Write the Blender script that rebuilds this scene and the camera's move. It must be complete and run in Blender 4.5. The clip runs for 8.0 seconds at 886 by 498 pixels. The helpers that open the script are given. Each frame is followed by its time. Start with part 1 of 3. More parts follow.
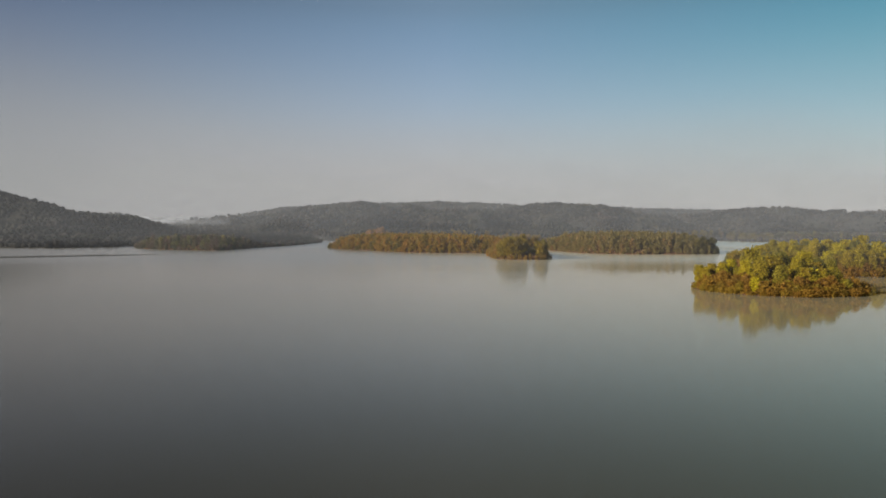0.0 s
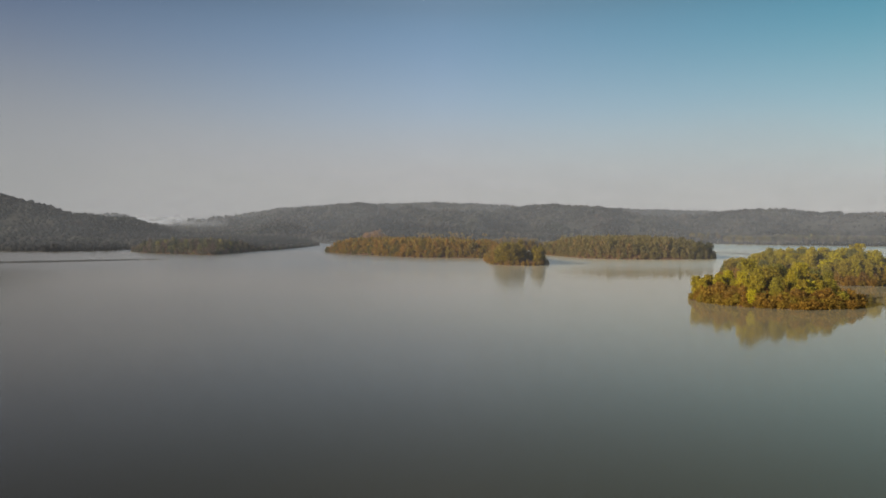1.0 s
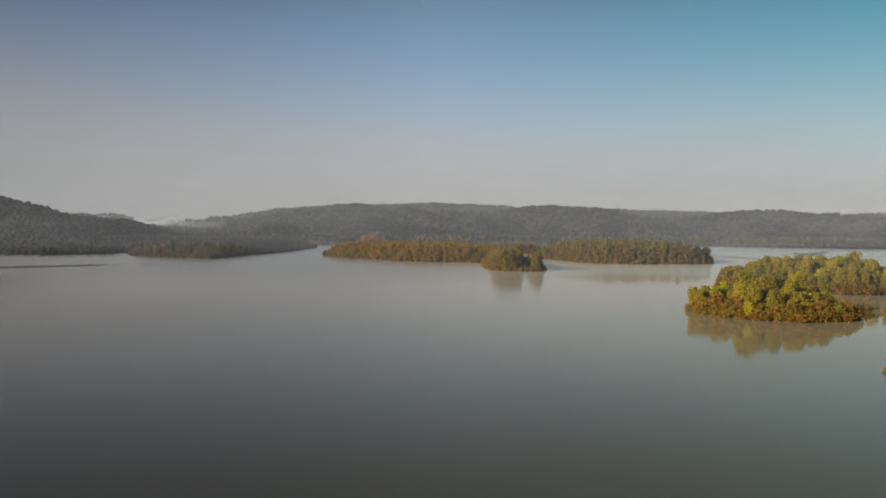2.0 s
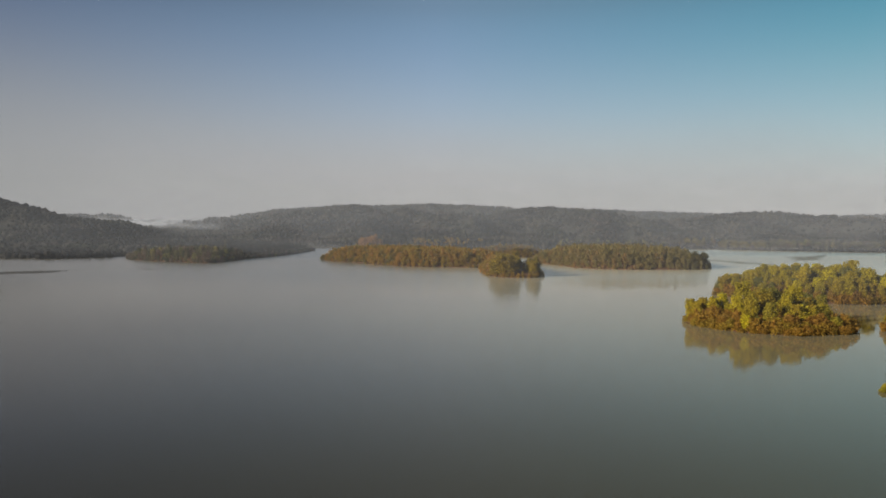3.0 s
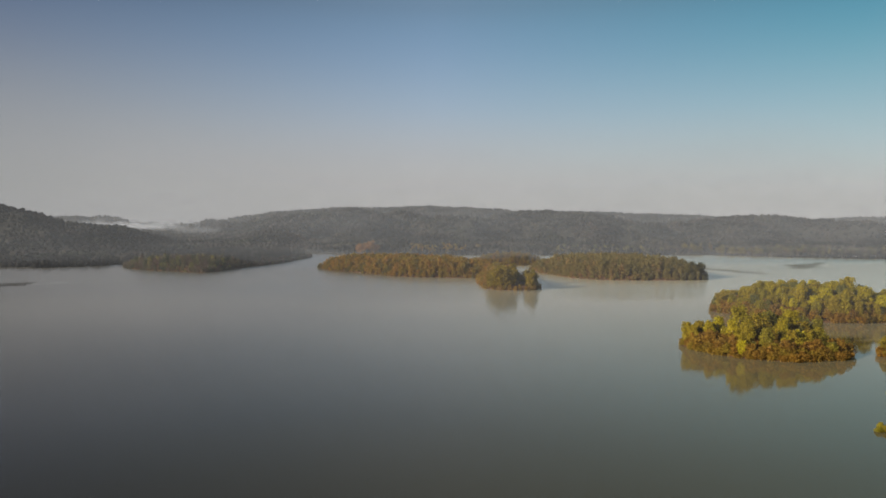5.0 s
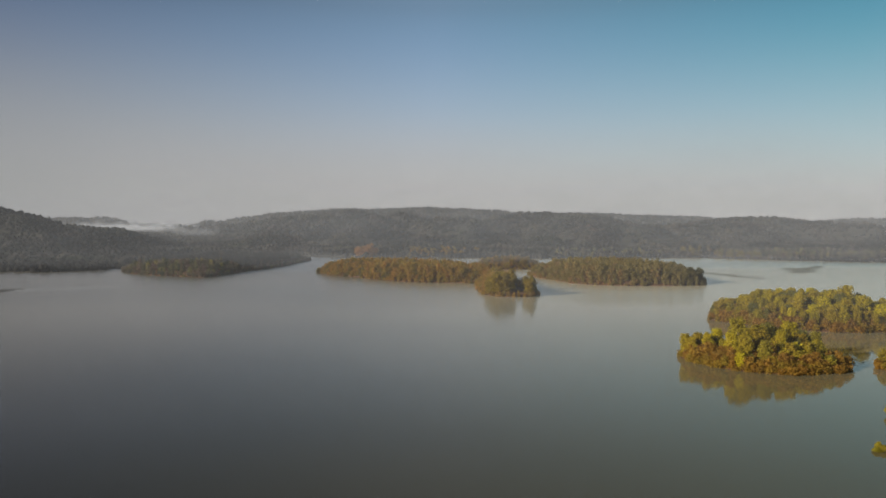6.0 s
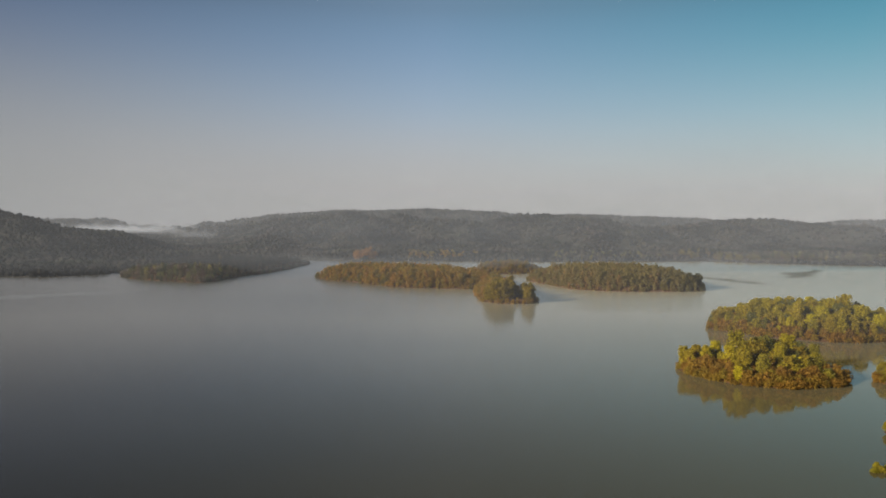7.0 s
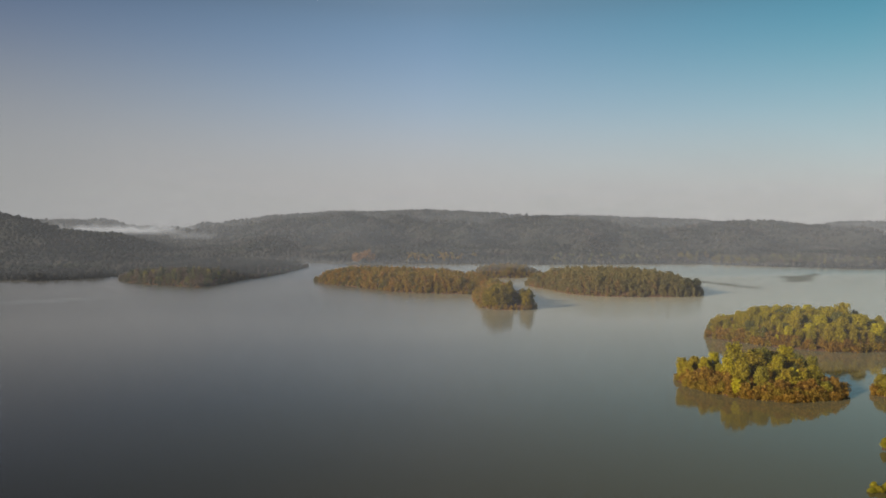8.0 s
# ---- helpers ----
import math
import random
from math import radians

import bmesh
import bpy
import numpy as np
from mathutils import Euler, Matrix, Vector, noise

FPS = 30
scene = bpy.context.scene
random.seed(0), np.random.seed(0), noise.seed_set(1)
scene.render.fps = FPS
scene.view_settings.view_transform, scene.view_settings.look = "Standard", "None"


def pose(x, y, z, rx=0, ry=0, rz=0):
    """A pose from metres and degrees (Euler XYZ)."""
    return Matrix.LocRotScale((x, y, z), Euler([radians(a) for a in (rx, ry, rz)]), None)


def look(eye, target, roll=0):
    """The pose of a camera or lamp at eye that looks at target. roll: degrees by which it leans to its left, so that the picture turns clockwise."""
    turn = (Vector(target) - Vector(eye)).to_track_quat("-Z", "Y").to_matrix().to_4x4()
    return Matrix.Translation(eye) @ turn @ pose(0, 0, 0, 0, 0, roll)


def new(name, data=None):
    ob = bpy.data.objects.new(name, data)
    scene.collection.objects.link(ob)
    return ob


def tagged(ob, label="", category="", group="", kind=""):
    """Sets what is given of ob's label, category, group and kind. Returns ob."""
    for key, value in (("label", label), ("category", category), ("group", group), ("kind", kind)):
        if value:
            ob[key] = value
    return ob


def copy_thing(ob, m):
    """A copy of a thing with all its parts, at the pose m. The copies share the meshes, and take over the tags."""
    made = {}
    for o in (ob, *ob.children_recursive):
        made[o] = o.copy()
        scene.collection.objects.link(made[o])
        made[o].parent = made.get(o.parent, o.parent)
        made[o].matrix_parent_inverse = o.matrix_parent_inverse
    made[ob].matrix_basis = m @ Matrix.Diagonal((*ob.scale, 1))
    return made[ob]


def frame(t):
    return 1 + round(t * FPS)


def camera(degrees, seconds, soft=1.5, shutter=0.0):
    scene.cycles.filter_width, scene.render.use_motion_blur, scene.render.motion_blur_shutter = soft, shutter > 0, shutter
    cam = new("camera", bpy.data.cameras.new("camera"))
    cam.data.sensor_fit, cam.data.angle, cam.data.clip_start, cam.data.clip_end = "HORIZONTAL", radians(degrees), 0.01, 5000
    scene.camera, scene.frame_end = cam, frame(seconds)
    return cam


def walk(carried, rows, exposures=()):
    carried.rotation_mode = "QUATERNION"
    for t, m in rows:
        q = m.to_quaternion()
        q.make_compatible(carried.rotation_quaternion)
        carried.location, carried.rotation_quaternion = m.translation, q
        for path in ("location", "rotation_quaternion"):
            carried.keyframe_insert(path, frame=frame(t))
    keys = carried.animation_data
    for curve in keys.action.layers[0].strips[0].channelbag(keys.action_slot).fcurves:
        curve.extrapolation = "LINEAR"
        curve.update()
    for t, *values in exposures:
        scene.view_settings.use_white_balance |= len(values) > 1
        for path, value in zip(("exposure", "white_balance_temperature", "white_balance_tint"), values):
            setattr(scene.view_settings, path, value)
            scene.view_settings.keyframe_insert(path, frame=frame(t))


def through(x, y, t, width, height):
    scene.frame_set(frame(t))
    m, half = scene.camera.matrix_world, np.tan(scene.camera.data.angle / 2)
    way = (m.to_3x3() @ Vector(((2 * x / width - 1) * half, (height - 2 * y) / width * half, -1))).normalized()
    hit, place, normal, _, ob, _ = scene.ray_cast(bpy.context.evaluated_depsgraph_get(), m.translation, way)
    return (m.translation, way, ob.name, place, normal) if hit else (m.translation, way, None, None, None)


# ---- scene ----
# camera: a slow climb straight up with a slight turn
cam = camera(64.1, 8.0, soft=1.7)
walk(cam, [
    (0.0, pose(-0.00, -0.00, 22.00, 88.101, -0.142, 0.005)),
    (0.5, pose(0.03, 0.06, 23.85, 88.106, -0.172, -0.097)),
    (1.0, pose(0.09, 0.13, 25.76, 88.101, -0.206, -0.196)),
    (1.5, pose(0.16, 0.19, 27.73, 88.073, -0.241, -0.288)),
    (3.0, pose(0.43, 0.37, 33.83, 88.060, -0.333, -0.518)),
    (3.5, pose(0.49, 0.44, 35.84, 88.039, -0.351, -0.571)),
    (4.0, pose(0.56, 0.53, 37.86, 88.074, -0.361, -0.616)),
    (4.5, pose(0.63, 0.63, 39.88, 88.080, -0.367, -0.661)),
    (6.0, pose(0.85, 0.94, 45.91, 88.100, -0.382, -0.798)),
    (6.5, pose(0.92, 1.03, 47.97, 88.127, -0.397, -0.835)),
    (7.0, pose(1.00, 1.12, 50.04, 88.136, -0.419, -0.873)),
    (7.5, pose(1.09, 1.18, 52.10, 88.128, -0.445, -0.916)),
    (8.0, pose(1.18, 1.25, 54.16, 88.120, -0.470, -0.958)),
])
scene.view_settings.exposure = 1.05

# ---- light ----
SUN_DIR = Vector((-0.85, -0.53, 0.0)).normalized()
SUN_ELEVATION = 16.0
to_sun = Vector((SUN_DIR.x * math.cos(radians(SUN_ELEVATION)), SUN_DIR.y * math.cos(radians(SUN_ELEVATION)), math.sin(radians(SUN_ELEVATION))))
sun_data = bpy.data.lights.new("sun", "SUN")
sun_data.energy, sun_data.angle, sun_data.color = 3.9, radians(4.5), (1.0, 0.85, 0.63)
sun = new("sun", sun_data)
sun.matrix_world = look(to_sun * 400, (0, 0, 0))


def srgb(r, g, b):
    """Linear colour from 8-bit display values."""
    f = lambda c: c / 12.92 if c <= 0.04045 else ((c + 0.055) / 1.055) ** 2.4
    return (f(r / 255), f(g / 255), f(b / 255), 1.0)


def ramp_node(nt, stops, interpolation="LINEAR"):
    node = nt.nodes.new("ShaderNodeValToRGB")
    node.color_ramp.interpolation = interpolation
    els = node.color_ramp.elements
    while len(els) < len(stops):
        els.new(0.5)
    for el, (p, c) in zip(els, stops):
        el.position, el.color = p, c
    return node


def math_node(nt, op, a, b=None, clamp=False):
    node = nt.nodes.new("ShaderNodeMath")
    node.operation, node.use_clamp = op, clamp
    for i, v in enumerate((a, b)):
        if v is None:
            continue
        if isinstance(v, (int, float)):
            node.inputs[i].default_value = v
        else:
            nt.links.new(v, node.inputs[i])
    return node.outputs[0]


def mix_node(nt, fac, a, b, blend="MIX"):
    node = nt.nodes.new("ShaderNodeMix")
    node.data_type, node.blend_type = "RGBA", blend
    for sock, v in ((node.inputs[0], fac), (node.inputs[6], a), (node.inputs[7], b)):
        if isinstance(v, (int, float)):
            sock.default_value = v
        elif isinstance(v, tuple):
            sock.default_value = v
        else:
            nt.links.new(v, sock)
    return node.outputs[2]


# hazy morning sky: pale mist low down, blue above, clearest away from the sun
world = bpy.data.worlds.new("sky")
scene.world = world
world.use_nodes = True
wt = world.node_tree
bg = wt.nodes["Background"]
nishita = wt.nodes.new("ShaderNodeTexSky")
nishita.sky_type = "NISHITA"
nishita.sun_disc = False
nishita.sun_elevation, nishita.sun_rotation = radians(SUN_ELEVATION), math.atan2(SUN_DIR.x, SUN_DIR.y) % (2 * math.pi)
nishita.air_density, nishita.dust_density, nishita.ozone_density = 1.2, 3.0, 2.0
coord = wt.nodes.new("ShaderNodeTexCoord")
xyz = wt.nodes.new("ShaderNodeSeparateXYZ")
wt.links.new(coord.outputs["Generated"], xyz.inputs[0])
up = xyz.outputs[2]
LEVELS = (0.0, 0.05, 0.10, 0.16, 0.225, 0.29, 0.55)
# left column darkened to fit the view's edge, unseen top level to dim reflections
COLUMNS = (
    ((152, 152, 152), (151, 152, 152), (149, 151, 154), (136, 142, 151), (108, 122, 144), (86, 104, 131), (33, 33, 31)),
    ((179, 177, 175), (179, 178, 177), (175, 178, 181), (152, 172, 190), (126, 154, 182), (106, 138, 167), (91, 91, 86)),
    ((188, 186, 182), (189, 189, 186), (172, 189, 192), (140, 177, 191), (101, 158, 177), (74, 138, 163), (80, 88, 86)),
)
ramps = [ramp_node(wt, [(p, srgb(*c)) for p, c in zip(LEVELS, column)], "B_SPLINE") for column in COLUMNS]
for node in ramps:
    wt.links.new(up, node.inputs[0])
flat = math_node(wt, "SQRT", math_node(wt, "ADD", math_node(wt, "MULTIPLY", xyz.outputs[0], xyz.outputs[0]), math_node(wt, "MULTIPLY", xyz.outputs[1], xyz.outputs[1])))
east = math_node(wt, "DIVIDE", xyz.outputs[0], math_node(wt, "MAXIMUM", flat, 0.001))
leftward = math_node(wt, "MULTIPLY", east, -1.95, True)
rightward = math_node(wt, "MULTIPLY", east, 1.95, True)
haze = mix_node(wt, rightward, mix_node(wt, leftward, ramps[1].outputs[0], ramps[0].outputs[0]), ramps[2].outputs[0])
scaled = mix_node(wt, 1.0, nishita.outputs[0], (0.06, 0.06, 0.06, 1), "MULTIPLY")
both = mix_node(wt, 0.94, scaled, haze)
wt.links.new(both, bg.inputs[0])
bg.inputs[1].default_value = 0.52

# ---- materials ----


def material(name):
    m = bpy.data.materials.new(name)
    m.use_nodes = True
    nt = m.node_tree
    return m, nt, nt.nodes["Principled BSDF"]


def noise_node(nt, scale, detail=4.0, source="Object", stretch=(1, 1, 1), rough=0.55):
    co = nt.nodes.new("ShaderNodeTexCoord")
    mp = nt.nodes.new("ShaderNodeMapping")
    mp.inputs["Scale"].default_value = stretch
    nt.links.new(co.outputs[source], mp.inputs[0])
    n = nt.nodes.new("ShaderNodeTexNoise")
    n.inputs["Scale"].default_value, n.inputs["Detail"].default_value, n.inputs["Roughness"].default_value = scale, detail, rough
    nt.links.new(mp.outputs[0], n.inputs["Vector"])
    return n.outputs[0]


def bump(nt, bsdf, height, strength, distance):
    b = nt.nodes.new("ShaderNodeBump")
    b.inputs["Strength"].default_value, b.inputs["Distance"].default_value = strength, distance
    nt.links.new(height, b.inputs["Height"])
    nt.links.new(b.outputs[0], bsdf.inputs["Normal"])


def leaf_material(name, stops, tint_attr, through=0.56, spread=0.23, mottle=False):
    """Foliage: one hue a tree, a lighter or darker value a clump."""
    m, nt, p = material(name)
    geo = nt.nodes.new("ShaderNodeNewGeometry")
    if tint_attr:
        a = nt.nodes.new("ShaderNodeAttribute")
        a.attribute_name = "tint"
        tint = a.outputs["Fac"]
    else:
        info = nt.nodes.new("ShaderNodeObjectInfo")
        tint = info.outputs["Random"]
    r = ramp_node(nt, stops)
    nt.links.new(tint, r.inputs[0])
    vary = math_node(nt, "MULTIPLY_ADD", geo.outputs["Random Per Island"], spread * 2)
    vary.node.inputs[2].default_value = 1.0 - spread
    grain = math_node(nt, "MULTIPLY_ADD", noise_node(nt, 1.7, 3.0), 0.5)
    grain.node.inputs[2].default_value = 0.75
    value = math_node(nt, "MULTIPLY", vary, grain)
    col = mix_node(nt, 1.0, r.outputs[0], value, "MULTIPLY")
    if mottle:
        stands = ramp_node(nt, [(0.32, (1.10, 0.93, 0.98, 1)), (0.5, (1, 1, 1, 1)), (0.68, (0.93, 1.05, 0.82, 1))])
        nt.links.new(noise_node(nt, 0.011, 3.0), stands.inputs[0])
        col = mix_node(nt, 1.0, col, stands.outputs[0], "MULTIPLY")
    nt.links.new(col, p.inputs["Base Color"])
    p.inputs["Roughness"].default_value = 0.7
    p.inputs["Specular IOR Level"].default_value = 0.2
    tr = nt.nodes.new("ShaderNodeBsdfTranslucent")
    nt.links.new(col, tr.inputs[0])
    mx = nt.nodes.new("ShaderNodeMixShader")
    mx.inputs[0].default_value = through
    nt.links.new(p.outputs[0], mx.inputs[1])
    nt.links.new(tr.outputs[0], mx.inputs[2])
    nt.links.new(mx.outputs[0], nt.nodes["Material Output"].inputs[0])
    return m


GREEN = [(0.0, (0.300, 0.262, 0.036, 1)), (0.18, (0.445, 0.385, 0.030, 1)), (0.36, (0.375, 0.290, 0.040, 1)), (0.52, (0.530, 0.475, 0.028, 1)), (0.66, (0.350, 0.278, 0.040, 1)), (0.80, (0.410, 0.350, 0.035, 1)), (0.90, (0.200, 0.200, 0.060, 1)), (1.0, (0.215, 0.210, 0.064, 1))]
RUSSET = [(0.0, (0.310, 0.190, 0.038, 1)), (0.4, (0.355, 0.216, 0.039, 1)), (0.7, (0.320, 0.250, 0.039, 1)), (1.0, (0.275, 0.163, 0.044, 1))]
OCHRE = [(0.0, (0.195, 0.165, 0.050, 1)), (0.35, (0.325, 0.212, 0.056, 1)), (0.6, (0.280, 0.222, 0.053, 1)), (0.85, (0.370, 0.210, 0.060, 1)), (1.0, (0.165, 0.150, 0.060, 1))]
GOLDEN = [(0.0, (0.157, 0.141, 0.025, 1)), (0.5, (0.267, 0.203, 0.022, 1)), (1.0, (0.202, 0.157, 0.031, 1))]
# hill woods: grey of distant haze put into the leaf colour
HAZED_WOODS = [(0.0, (0.020, 0.023, 0.026, 1)), (0.3, (0.038, 0.041, 0.041, 1)), (0.6, (0.062, 0.062, 0.061, 1)), (0.82, (0.086, 0.085, 0.083, 1)), (1.0, (0.185, 0.138, 0.052, 1))]
leaf_green = leaf_material("yellow_green_leaves", GREEN, False, 0.66)
leaf_russet = leaf_material("russet_leaves", RUSSET, False, 0.66)
leaf_ochre = leaf_material("ochre_leaves", OCHRE, True, 0.7, 0.10)
# mixed leaves: colours greyed and lightened to imitate haze
HAZED_MIXED = [(0.0, (0.088, 0.104, 0.086, 1)), (0.35, (0.125, 0.128, 0.098, 1)), (0.6, (0.168, 0.130, 0.122, 1)), (0.85, (0.172, 0.180, 0.096, 1)), (1.0, (0.270, 0.245, 0.100, 1))]
MUTED = [(0.0, (0.175, 0.162, 0.075, 1)), (0.4, (0.285, 0.232, 0.098, 1)), (0.7, (0.250, 0.218, 0.088, 1)), (1.0, (0.330, 0.220, 0.100, 1))]
leaf_muted = leaf_material("muted_olive_leaves", MUTED, True, 0.7, 0.10)
leaf_mixed = leaf_material("hazed_mixed_leaves", HAZED_MIXED, True, 0.7, 0.10)
leaf_autumn = leaf_material("autumn_yellow_leaves", [(0.0, (0.11, 0.108, 0.05, 1)), (0.4, (0.22, 0.17, 0.05, 1)), (0.7, (0.18, 0.165, 0.055, 1)), (1.0, (0.21, 0.125, 0.055, 1))], True, 0.7, 0.10)
leaf_golden = leaf_material("golden_leaves", GOLDEN, False)
leaf_shaded_olive = leaf_material("olive_leaves", [(0.0, (0.075, 0.074, 0.030, 1)), (0.6, (0.120, 0.108, 0.032, 1)), (1.0, (0.150, 0.112, 0.036, 1))], False)
leaf_woods = leaf_material("haze_grey_woods", HAZED_WOODS, True, 0.68, 0.08, True)

leaf_orange = leaf_material("orange_leaves", [(0.0, (0.25, 0.13, 0.05, 1)), (1.0, (0.31, 0.17, 0.055, 1))], False)
leaf_lime = leaf_material("lime_leaves", [(0.0, (0.26, 0.24, 0.026, 1)), (0.5, (0.34, 0.31, 0.026, 1)), (1.0, (0.28, 0.23, 0.030, 1))], False)

bark, nt, p = material("pale_bark")
r = ramp_node(nt, [(0.3, (0.10, 0.075, 0.05, 1)), (0.7, (0.30, 0.26, 0.20, 1))])
nt.links.new(noise_node(nt, 3.0, 5.0, "Object", (1, 1, 0.3)), r.inputs[0])
nt.links.new(r.outputs[0], p.inputs["Base Color"])
p.inputs["Roughness"].default_value = 0.85

soil, nt, p = material("red_brown_soil")
r = ramp_node(nt, [(0.3, (0.050, 0.027, 0.014, 1)), (0.55, (0.090, 0.044, 0.020, 1)), (0.8, (0.13, 0.070, 0.036, 1))])
h = noise_node(nt, 0.6, 7.0)
nt.links.new(h, r.inputs[0])
nt.links.new(r.outputs[0], p.inputs["Base Color"])
p.inputs["Roughness"].default_value = 0.9
bump(nt, p, h, 0.6, 0.3)

# shade between the crowns put into the floor's colour, darker than leaf litter
shaded_floor, nt, p = material("shaded_floor")
r = ramp_node(nt, [(0.3, (0.012, 0.014, 0.014, 1)), (0.6, (0.021, 0.022, 0.021, 1)), (0.8, (0.032, 0.031, 0.028, 1))])
h = noise_node(nt, 0.05, 8.0)
nt.links.new(h, r.inputs[0])
nt.links.new(r.outputs[0], p.inputs["Base Color"])
p.inputs["Roughness"].default_value = 0.95
bump(nt, p, h, 0.8, 4.0)

lake, nt, p = material("lake_water")
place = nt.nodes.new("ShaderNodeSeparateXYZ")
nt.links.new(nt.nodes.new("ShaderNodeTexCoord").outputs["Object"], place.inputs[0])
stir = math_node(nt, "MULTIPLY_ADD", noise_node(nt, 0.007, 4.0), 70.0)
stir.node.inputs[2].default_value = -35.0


def rise(nt, value, start, end):
    node = nt.nodes.new("ShaderNodeMapRange")
    node.interpolation_type = "SMOOTHSTEP"
    node.inputs[1].default_value, node.inputs[2].default_value = start, end
    nt.links.new(value, node.inputs[0])
    return node.outputs[0]


# left-to-right light falloff painted into the water's colour, darkest at left
painted_falloff = rise(nt, math_node(nt, "ADD", place.outputs[0], stir), -110.0, 130.0)
nt.links.new(mix_node(nt, painted_falloff, (0.008, 0.0075, 0.002, 1), (0.060, 0.051, 0.018, 1)), p.inputs["Base Color"])
# sheltered calm water round the near islands, ripples over the open lake
lee = math_node(nt, "MULTIPLY", rise(nt, math_node(nt, "ADD", place.outputs[0], stir), 10.0, 110.0), rise(nt, place.outputs[1], 520.0, 330.0))
ripple = math_node(nt, "MULTIPLY_ADD", noise_node(nt, 0.012, 3.0, "Object", (0.35, 1.6, 1)), 0.08)
ripple.node.inputs[2].default_value = 0.10
ripple = math_node(nt, "ADD", ripple, math_node(nt, "MULTIPLY", rise(nt, place.outputs[1], 340.0, 470.0), 0.11))
calm = nt.nodes.new("ShaderNodeMix")
nt.links.new(lee, calm.inputs[0])
nt.links.new(ripple, calm.inputs[2])
calm.inputs[3].default_value = 0.06
# reflection colour painted warmer in the gloss, so the mirrored sky looks greyer
p.inputs["Specular IOR Level"].default_value = 0.0
mirror = nt.nodes.new("ShaderNodeBsdfGlossy")
gloss = nt.nodes.new("ShaderNodeFresnel")
gloss.inputs[0].default_value = 1.48
nt.links.new(mix_node(nt, 1.0, (0.945, 0.892, 0.852, 1), gloss.outputs[0], "MULTIPLY"), mirror.inputs["Color"])
nt.links.new(calm.outputs[0], mirror.inputs["Roughness"])
surface = nt.nodes.new("ShaderNodeAddShader")
nt.links.new(p.outputs[0], surface.inputs[0])
nt.links.new(mirror.outputs[0], surface.inputs[1])
nt.links.new(surface.outputs[0], nt.nodes["Material Output"].inputs[0])
# haze brightening put into the surface sheen, weighted by place on the lake
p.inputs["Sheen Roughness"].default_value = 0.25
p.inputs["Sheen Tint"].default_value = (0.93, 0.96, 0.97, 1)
sheen_haze = math_node(nt, "MULTIPLY_ADD", painted_falloff, 0.145)
sheen_haze.node.inputs[2].default_value = 0.034
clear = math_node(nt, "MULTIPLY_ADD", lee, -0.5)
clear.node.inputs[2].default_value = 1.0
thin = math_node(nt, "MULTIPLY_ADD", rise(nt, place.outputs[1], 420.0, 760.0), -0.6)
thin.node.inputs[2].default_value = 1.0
nt.links.new(math_node(nt, "MULTIPLY", math_node(nt, "MULTIPLY", sheen_haze, clear), thin), p.inputs["Sheen Weight"])


def soft_edged(name, colour, rough):
    """Wet surface that thins out towards its rim."""
    m, nt, p = material(name)
    p.inputs["IOR"].default_value = 1.333
    p.inputs["Base Color"].default_value, p.inputs["Roughness"].default_value = colour, rough
    a = nt.nodes.new("ShaderNodeAttribute")
    a.attribute_name = "tint"
    mx = nt.nodes.new("ShaderNodeMixShader")
    nt.links.new(a.outputs["Fac"], mx.inputs[0])
    nt.links.new(nt.nodes.new("ShaderNodeBsdfTransparent").outputs[0], mx.inputs[1])
    nt.links.new(p.outputs[0], mx.inputs[2])
    nt.links.new(mx.outputs[0], nt.nodes["Material Output"].inputs[0])
    return m


# dark tone of the two soft-edged patches on the lake
mud = soft_edged("dark_surface", (0.15, 0.155, 0.125, 1), 0.55)
slick = soft_edged("slick_water", (0.010, 0.008, 0.004, 1), 0.03)
sheet = slick.node_tree.nodes["Principled BSDF"]
sheet.inputs["IOR"].default_value, sheet.inputs["Specular IOR Level"].default_value = 1.45, 1.0
sheet.inputs["Sheen Weight"].default_value, sheet.inputs["Sheen Roughness"].default_value = 0.03, 0.25

# ---- mesh helpers ----


def mesh_of(name, verts, tris, smooth=False, tint=None):
    verts, tris = np.asarray(verts, np.float32), np.asarray(tris, np.int32)
    me = bpy.data.meshes.new(name)
    me.vertices.add(len(verts))
    me.vertices.foreach_set("co", verts.ravel())
    me.loops.add(tris.size)
    me.loops.foreach_set("vertex_index", tris.ravel())
    me.polygons.add(len(tris))
    me.polygons.foreach_set("loop_start", np.arange(0, tris.size, tris.shape[1], dtype=np.int32))
    me.polygons.foreach_set("use_smooth", np.full(len(tris), smooth))
    if tint is not None:
        at = me.attributes.new("tint", "FLOAT", "POINT")
        at.data.foreach_set("value", np.asarray(tint, np.float32))
    me.update(calc_edges=True)
    return me


def link(name, me, mat, parent=None, label=""):
    ob = new(name, me)
    if not me.materials:
        me.materials.append(mat)
    if parent is not None:
        ob.parent = parent
    return tagged(ob, label)


def ico(level):
    bm = bmesh.new()
    bmesh.ops.create_icosphere(bm, subdivisions=level, radius=1.0)
    v = np.array([q.co[:] for q in bm.verts])
    f = np.array([[q.index for q in g.verts] for g in bm.faces])
    bm.free()
    return v, f


ICO1 = ico(1)
rng = np.random.default_rng(7)


